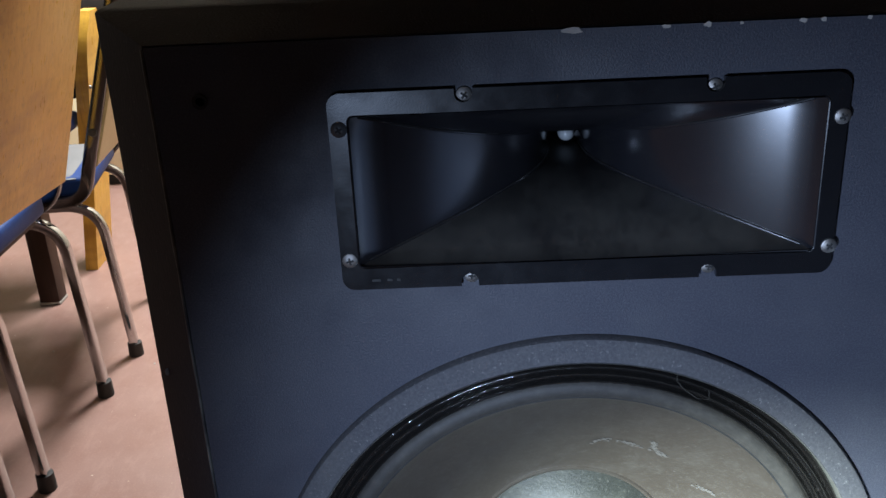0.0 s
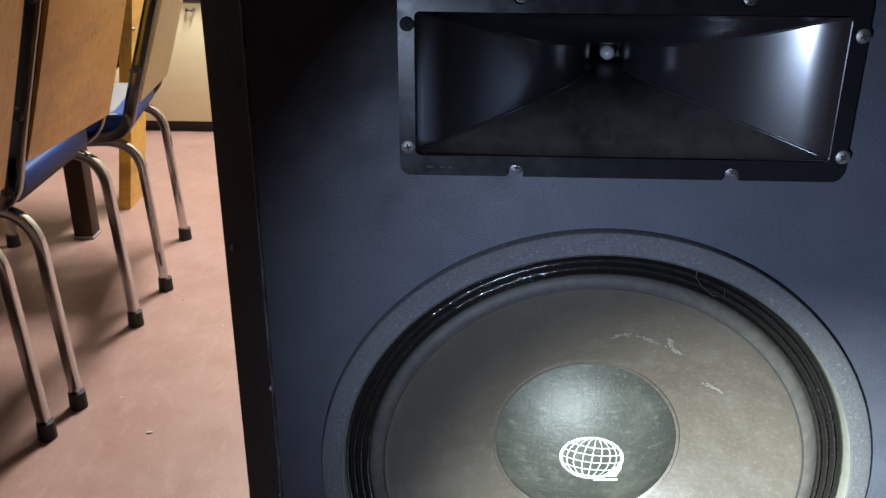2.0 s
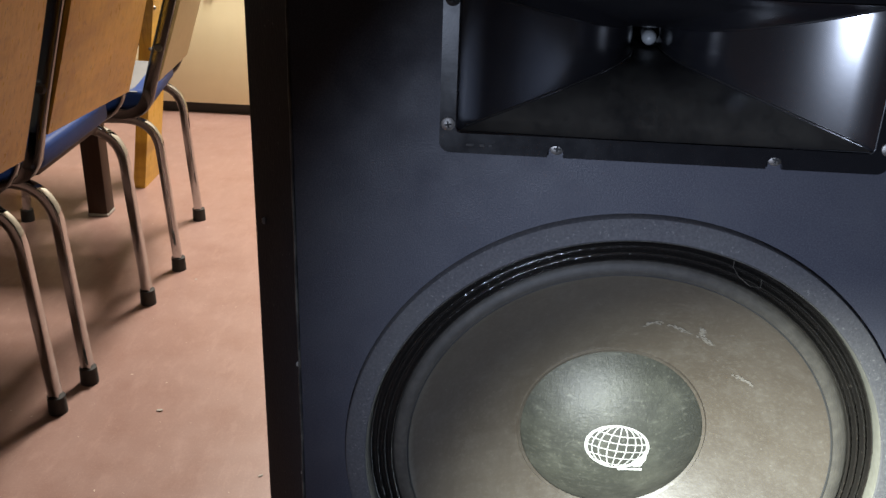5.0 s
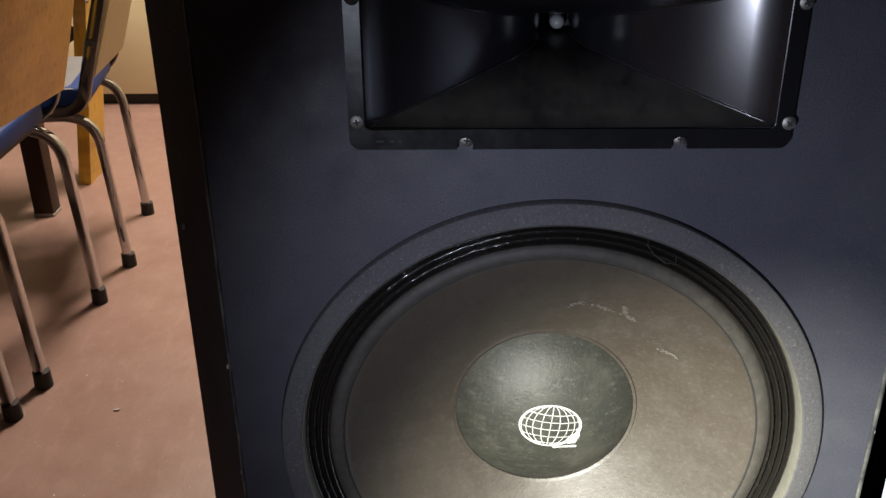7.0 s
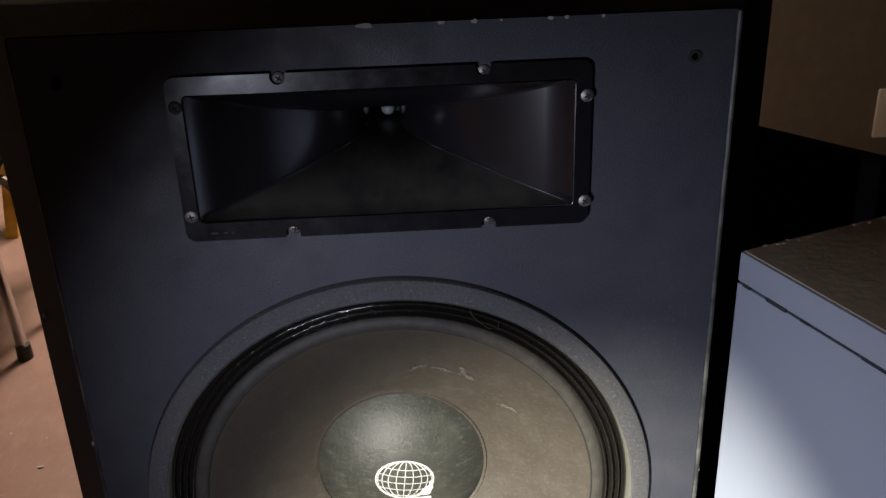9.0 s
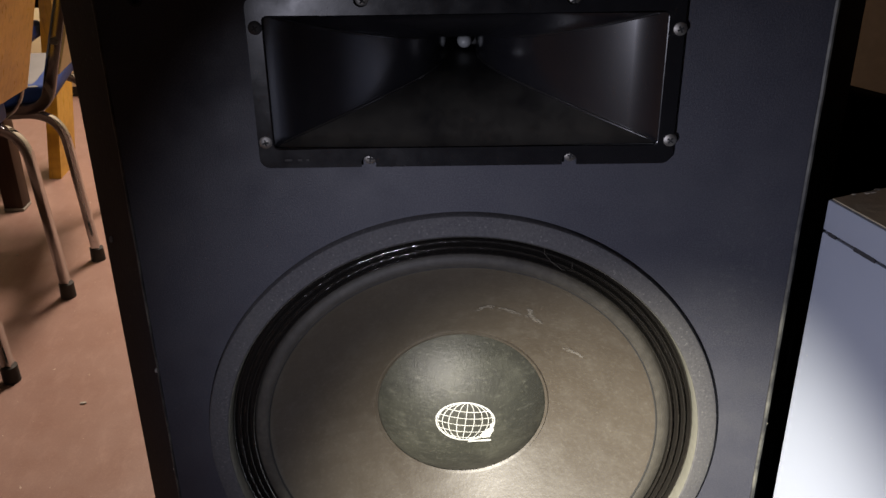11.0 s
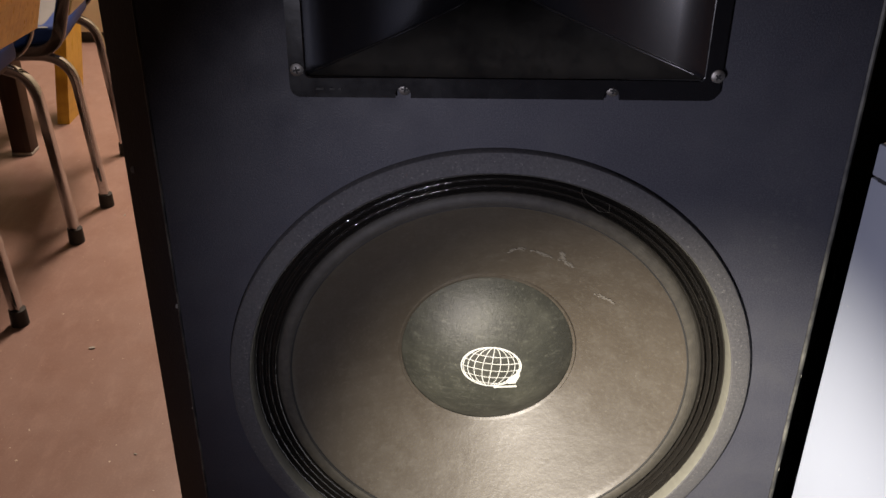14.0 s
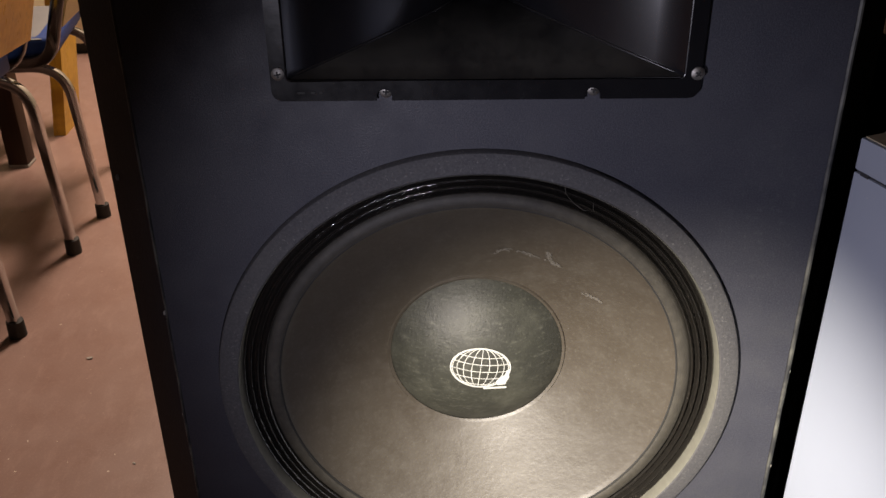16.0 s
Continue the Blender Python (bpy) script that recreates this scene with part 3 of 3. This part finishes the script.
            size, turn, n = rng.uniform(0.0003, 0.0011), rng.uniform(-0.9, 0.2), 6
            ring = []
            for q in range(n):
                a = 2 * math.pi * q / n
                u, v = size * 1.8 * math.cos(a) * rng.uniform(0.6, 1.1), size * 0.6 * math.sin(a)
                fx, fz = x + u * math.cos(turn) - v * math.sin(turn), z + u * math.sin(turn) + v * math.cos(turn)
                ring.append(bm.verts.new((XW + fx, cone_y(math.hypot(fx, fz)) - 0.0004 - 0.000004 * k, ZW + fz)))
            bm.faces.new(ring)
        part("scuff", bm, M_SCUFF, cone, "pale scratch across the paper")
    bm = tube([(XW + x, y, ZW + z) for x, y, z in ((0.056, -0.0078, 0.172), (0.057, -0.003, 0.163), (0.062, 0.0005, 0.155), (0.070, -0.001, 0.149), (0.077, -0.001, 0.148), (0.0765, -0.002, 0.155))], 0.00015, 5)
    part("stray_thread", bm, M_SCUFF, t, "thin stray thread stuck to the surround")


def logo(cap):
    """A plain wire globe with a blot beside it, printed on the dust cap."""
    a, b, cz, tilt = 0.0232, 0.0178, 0.0020, radians(-7)

    def put(bm, u, v, lift):
        x, z = u * math.cos(tilt) - v * math.sin(tilt) + 0.0025, u * math.sin(tilt) + v * math.cos(tilt) + cz
        return bm.verts.new((XW + x, cap_y(x, z) - lift, ZW + z))

    def stroke(points, width, lift):
        bm = bmesh.new()
        prev = None
        for i, (u, v) in enumerate(points):
            p, q = points[max(i - 1, 0)], points[min(i + 1, len(points) - 1)]
            d = Vector((q[0] - p[0], q[1] - p[1]))
            d = Vector((-d.y, d.x)).normalized() * width / 2
            pair = (put(bm, u + d.x, v + d.y, lift), put(bm, u - d.x, v - d.y, lift))
            if prev:
                bm.faces.new((prev[0], pair[0], pair[1], prev[1]))
            prev = pair
        part("globe_line", bm, M_WHITE_INK, cap, smooth=False)

    for lon in (-70, -52, -35, -17, 0, 17, 35, 52, 70):
        stroke([(a * math.sin(radians(lon)) * math.cos(radians(la)), b * math.sin(radians(la))) for la in range(-88, 89, 8)], 0.00058, 0.0003)
    for k in (-0.76, -0.42, -0.06, 0.30, 0.64):
        w = a * math.sqrt(1 - k * k)
        stroke([(w * s / 12, b * (k - 0.09 * (1 - (s / 12) ** 2))) for s in range(-12, 13)], 0.00062, 0.0004)
    stroke([(a * math.cos(radians(g)), b * math.sin(radians(g))) for g in range(0, 361, 6)], 0.0010, 0.0005)
    dot = [(0.0058 + 0.0013 * math.cos(radians(g)), -0.0186 + 0.0013 * math.sin(radians(g))) for g in range(0, 360, 40)]
    for pts in (((0.0230, 0.0016), (0.0204, -0.0006), (0.0198, -0.0044), (0.0159, -0.0074), (0.0131, -0.0118), (0.0156, -0.0150), (0.0214, -0.0144), (0.0224, -0.0105), (0.0236, -0.0074), (0.0226, -0.0030)),
                ((0.0060, -0.0178), (0.0205, -0.0164), (0.0228, -0.0168), (0.0230, -0.0188), (0.0062, -0.0194)), dot):
        bm = bmesh.new()
        bm.faces.new([put(bm, u, v, 0.0007) for u, v in pts])
        part("globe_blot", bm, M_WHITE_INK, cap, "white printed blot beside the globe", smooth=False)


loudspeaker()


# ---- the white cabinet beside it ----
def white_cabinet():
    t = thing("white_cabinet", "white painted board cabinet with a bare brown top", "cabinet", at=pose(0.2430, -0.006, 0.0, 0, 0, 21.0))
    # local x runs away from the loudspeaker, local y towards the far wall
    part("carcass", box((0.0, -0.62, 0.0), (0.36, 0.0, 0.7805), 0.001), M_WHITE, t, "white painted board sides")
    part("top_board", box((0.0, -0.62, 0.7822), (0.36, 0.0, 0.8045), 0.0012), M_WHITE, t, "white painted edge of the top board")
    bm = box((0.0025, -0.6185, 0.8045), (0.3585, -0.0015, 0.8055), 0.0003)
    part("top_sheet", bm, M_HARDBOARD, t, "chipped brown hardboard sheet")
    part("gap", box((0.0018, -0.618, 0.7795), (0.358, -0.002, 0.7830)), M_GROOVE, t, "uneven gap under the top board, its shade as a dark strip")
    rng = random.Random(12)
    # dark slips on the face widen the gap's painted shade unevenly
    for y, length, tall in ((-0.006, 0.007, 0.0026), (-0.030, 0.019, 0.0030), (-0.062, 0.008, 0.0018), (-0.115, 0.030, 0.0022), (-0.165, 0.022, 0.0028), (-0.23, 0.035, 0.0020), (-0.31, 0.02, 0.0026)):
        part("gap_edge_shade", box((-0.0003, y - length, 0.7814 - tall / 2), (0.003, y, 0.7814 + tall / 2)), M_GROOVE, t)
    for k in range(26):
        y, x = (-0.0015, rng.uniform(0.01, 0.34)) if k < 18 else (rng.uniform(-0.45, -0.01), 0.0015)
        bm = bmesh.new()
        bmesh.ops.create_icosphere(bm, subdivisions=1, radius=rng.uniform(0.0006, 0.0017), matrix=pose(x, y + rng.uniform(-0.004, 0.0), 0.8055) @ Matrix.Diagonal((1.8, 1.0, 0.5, 1)))
        part("chip", bm, M_CHIP, t)


white_cabinet()


# thin near-black panel, added to fill the dark area behind the cabinet
def black_panel():
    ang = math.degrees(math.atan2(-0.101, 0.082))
    t = thing("near_black_panel", "slim near-black panel added in the gap behind the white cabinet", "case", at=pose(0.345, 0.500, 0.0, 0, 0, ang))
    part("shell", box((0.0, 0.0, 0.0), (0.64, 0.030, 0.742), 0.006, 3), M_NEARBLACK, t)
    part("panel_band", box((-0.002, -0.002, 0.60), (0.642, 0.032, 0.612), 0.001), M_RUBBER, t)


black_panel()


def wall_socket():
    t = thing("wall_socket", "white plastic socket plate on the dim wall", "socket", at=pose(1.405, 1.95, 0.255))
    part("plate", box((-0.085, -0.012, -0.070), (0.085, 0.0, 0.070), 0.004), M_PLATE, t)
    for x in (-0.040, 0.040):
        part("socket_well", revolve([(0.026, -0.0125), (0.0265, -0.0140), (0.0245, -0.0140), (0.024, -0.0125)], 24, (x, 0), True), M_PLATE, t)


wall_socket()


# ---- the chairs ----
def chrome_chair():
    """Stands with its back feet on local y = 0 and its seat towards local +y."""
    t = thing("stacking_chair", "chrome tube chair with plywood back and blue vinyl seat", "chair", "row of chairs")
    for s in (-1, 1):
        leg = bend([(s * 0.162, 0.0, 0.02), (s * 0.160, 0.022, 0.402), (s * 0.146, 0.30, 0.398)], 0.078, 10)
        part("rear_leg", tube(leg, 0.0098, 24, 1.0, None, 0.24), M_CHROME, t, "worn chrome leg bent under the seat")
        leg = bend([(s * 0.154, 0.440, 0.02), (s * 0.142, 0.405, 0.396), (s * 0.130, 0.14, 0.393)], 0.075, 8)
        part("front_leg", tube(leg, 0.0096, 24, 1.0, None, 0.24), M_CHROME, t)
        up = bend([(s * 0.150, 0.21, 0.418), (s * 0.186, 0.040, 0.420), (s * 0.193, 0.012, 0.52), (s * 0.193, -0.098, 0.90)], 0.075, 10)
        post = part("back_upright", tube(up, 0.0085, 28, 1.6, None, 0.30), M_DULLCHROME, t, "chrome back upright, dark reflections put in its colour")
        for z in (0.585, 0.775):
            y = 0.012 - 0.110 * (z - 0.52) / 0.38
            b2 = bmesh.new()
            bmesh.ops.create_cone(b2, cap_ends=True, segments=18, radius1=0.0095, radius2=0.0070, depth=0.005, matrix=pose(s * 0.2040, y, z, 0, s * 90, 0))
            part("bolt", b2, M_BLACKSCREW, post, "blackened dome bolt")
        for y, x in ((0.0, 0.162), (0.440, 0.154)):
            bm = bmesh.new()
            bmesh.ops.create_cone(bm, cap_ends=True, segments=16, radius1=0.0170, radius2=0.0160, depth=0.034, matrix=pose(s * x, y, 0.017))
            part("rubber_foot", bm, M_RUBBER, t, "black rubber foot")
    # plywood back, bowed to the rear
    nx, nz, bm = 18, 14, bmesh.new()
    def back(u, v, off):
        z = 0.488 + 0.386 * v + 0.026 * (0.5 - u) * (1 - v)
        y = 0.003 - 0.110 * v - 0.012 * (1 - (2 * u - 1) ** 2) * v + 0.004 * (1 - v) ** 3
        x = (u - 0.5) * 0.366
        return Vector((x, y + off, z))
    grid = [[[bm.verts.new(back(i / nx, j / nz, o)) for i in range(nx + 1)] for j in range(nz + 1)] for o in (-0.0055, 0.0055)]
    for k in (0, 1):
        for j in range(nz):
            for i in range(nx):
                g = grid[k]
                bm.faces.new((g[j][i], g[j][i + 1], g[j + 1][i + 1], g[j + 1][i]))
    rim = [(0, i) for i in range(nx)] + [(j, nx) for j in range(nz)] + [(nz, i) for i in range(nx, 0, -1)] + [(j, 0) for j in range(nz, 0, -1)]
    for (j0, i0), (j1, i1) in zip(rim, rim[1:] + rim[:1]):
        bm.faces.new((grid[0][j0][i0], grid[0][j1][i1], grid[1][j1][i1], grid[1][j0][i0]))
    part("backrest", bm, M_PLY, t, "curved varnished plywood backrest, worn and stained")
    part("seat", box((-0.168, 0.026, 0.429), (0.128, 0.43, 0.473), 0.012, 4), M_BLUE, t, "blue vinyl sides of the padded seat")
    bm = bmesh.new()
    nx, ny, grid = 16, 18, []
    for j in range(ny + 1):
        row = []
        for i in range(nx + 1):
            u, v = 2 * i / nx - 1, 2 * j / ny - 1
            edge = (1 - abs(u) ** 5) * (1 - abs(v) ** 5)
            row.append(bm.verts.new((-0.020 + 0.1475 * u, 0.241 + 0.187 * v, 0.4700 + 0.010 * edge ** 0.5 - 0.004 * (1 - u * u) * (1 - v * v))))
        grid.append(row)
    for r0, r1 in zip(grid, grid[1:]):
        for i in range(nx):
            bm.faces.new((r0[i], r0[i + 1], r1[i + 1], r1[i]))
    rim = [grid[0][i] for i in range(nx)] + [grid[j][nx] for j in range(ny)] + [grid[ny][i] for i in range(nx, 0, -1)] + [grid[j][0] for j in range(ny, 0, -1)]
    low = [bm.verts.new((v.co.x * 0.96, v.co.y, 0.4640)) for v in rim]
    for i in range(len(rim)):
        k = (i + 1) % len(rim)
        bm.faces.new((rim[i], rim[k], low[k], low[i]))
    bm.faces.new(low)
    part("seat_top", bm, M_SEATTOP, t, "pale grey worn vinyl seat top")
    part("seat_board", box((-0.150, 0.046, 0.412), (0.116, 0.42, 0.4288), 0.003), M_DARKWOOD, t)
    return t


first = chrome_chair()
first.matrix_world = pose(-0.853, 1.119, 0.0, 0, 0, 90)
far_chair = copy_thing(first, pose(-0.862, 1.606, 0.0, 0, 0, 98) @ Matrix.Diagonal((0.93, 1.0, 0.92, 1.0)))
tagged(far_chair, "chrome tube chair with pale plywood back and blue vinyl seat")
for child in far_chair.children:
    if child.name.startswith("backrest"):
        child.data = child.data.copy()
        child.data.materials[0] = M_PALEPLY
        tagged(child, "pale greenish beige plywood backrest")
copy_thing(first, pose(-0.870, 0.694, 0.0, 0, 0, 90))


def wooden_chair():
    t = thing("wooden_chair", "varnished wooden chair with blue seat and black back pad", "chair")
    part("rear_post", tube_board((-1.118, 2.015, 0.0), (-1.020, 2.015, 0.70), 0.034, 0.124), M_PLY, t, "orange varnished wooden post")
    part("rear_post", tube_board((-1.520, 2.030, 0.0), (-1.520, 2.030, 0.70), 0.034, 0.090), M_PLY, t, "orange varnished wooden post")
    for x in (-1.150, -1.500):
        part("front_leg", box((x - 0.026, 1.735, 0.0), (x + 0.026, 1.785, 0.40), 0.003), M_DARKWOOD, t, "dark stained square front leg")
        part("worn_tip", box((x - 0.027, 1.734, 0.0), (x + 0.027, 1.786, 0.009), 0.002), M_CHIP, t, "pale bare worn tip of the leg")
    part("seat", box((-1.515, 1.775, 0.400), (-1.085, 2.00, 0.445), 0.014, 4), M_BLUE, t, "blue vinyl seat")
    for x, y, z in ((-1.029, 1.963, 0.511), (-1.047, 1.955, 0.402)):
        bm = bmesh.new()
        bmesh.ops.create_uvsphere(bm, u_segments=12, v_segments=8, radius=0.0055, matrix=pose(x, y, z))
        part("bolt", bm, M_STEEL, t, "small bright bolt head in the post")
    part("back_pad", box((-1.490, 2.005, 0.47), (-1.075, 2.035, 0.66), 0.012, 3), M_NEARBLACK, t, "black back pad")


def tube_board(lo, hi, wx, wy):
    bm = bmesh.new()
    rows = []
    for k in range(13):
        f = k / 12
        c = Vector(lo).lerp(Vector(hi), f)
        s = 1.0 if f < 0.85 else math.sqrt(max(1 - ((f - 0.85) / 0.16) ** 2, 0.05))
        rows.append([bm.verts.new((c.x + a * wx / 2, c.y + b * wy / 2 * s, c.z)) for a, b in ((-1, -1), (1, -1), (1, 1), (-1, 1))])
    for a, b in zip(rows, rows[1:]):
        for i in range(4):
            bm.faces.new((a[i], a[(i + 1) % 4], b[(i + 1) % 4], b[i]))
    bm.faces.new(rows[0])
    bm.faces.new(rows[-1])
    bmesh.ops.bevel(bm, geom=[e for e in bm.edges if e.calc_face_angle(0) > 0.9], offset=0.004, segments=2, profile=0.5, affect="EDGES")
    return bm


wooden_chair()


# ---- the cream cabinet at the far wall ----
def cream_cabinet():
    t = thing("low_cabinet", "low cream enamelled cabinet with dark plinth and top", "cabinet", at=pose(-1.25, 2.68, 0.0))
    part("plinth", box((-0.75, 0.02, 0.0), (0.75, 0.5, 0.036)), M_RUBBER, t, "black recessed plinth")
    part("body", box((-0.76, 0.012, 0.036), (0.76, 0.52, 0.456), 0.004), M_CREAM, t)
    for x0, x1, k in ((-0.755, -0.105, -0.258), (-0.100, 0.755, 0.156)):
        d = part("door", box((x0, 0.0, 0.040), (x1, 0.0115, 0.453), 0.003), M_CREAM, t)
        bm = tube(bend([(k - 0.013, 0.002, 0.431), (k - 0.013, -0.009, 0.428), (k + 0.013, -0.009, 0.428), (k + 0.013, 0.002, 0.431)], 0.005, 4), 0.0042, 8)
        part("handle", bm, M_GREYTOP, d, "small dark pull handle")
        if x1 > 0.5:
            bm = tube(bend([(-0.031, 0.002, 0.427), (-0.031, -0.009, 0.424), (-0.005, -0.009, 0.424), (-0.005, 0.002, 0.427)], 0.005, 4), 0.0042, 8)
            part("handle", bm, M_GREYTOP, d, "small dark pull handle")
    part("worktop", box((-0.77, -0.012, 0.4565), (0.77, 0.53, 0.488), 0.004), M_GREYTOP, t, "dark grey laminate top")


cream_cabinet()


def dark_box():
    t = thing("audio_rack", "black boxed audio unit on the cream cabinet", "audio unit", at=pose(-1.22, 2.72, 0.4885))
    part("housing", box((-0.30, 0.0, 0.0), (0.30, 0.40, 0.26), 0.006), M_NEARBLACK, t)
    for z in (0.06, 0.13, 0.20):
        part("front_panel", box((-0.29, -0.008, z - 0.028), (0.29, -0.0005, z + 0.028), 0.002), M_GREYTOP, t)


dark_box()


def floor_crumbs():
    bm = bmesh.new()
    rng = random.Random(3)
    for x, y in ((-0.785, 1.407), (-1.045, 1.482), (-0.690, 0.878), (-0.528, 0.592), (-0.463, 0.713)):
        r = rng.uniform(0.0025, 0.006)
        bmesh.ops.create_icosphere(bm, subdivisions=1, radius=r, matrix=pose(x, y, r * 0.35, 0, 0, rng.uniform(0, 180)) @ Matrix.Diagonal((1.5, 0.8, 0.4, 1)))
    ob = new("floor_crumbs", mesh_of("floor_crumbs", bm, M_CHIP))
    tagged(ob, "scattered pale crumbs and paper bits on the floor", "litter", kind="stuff")


floor_crumbs()
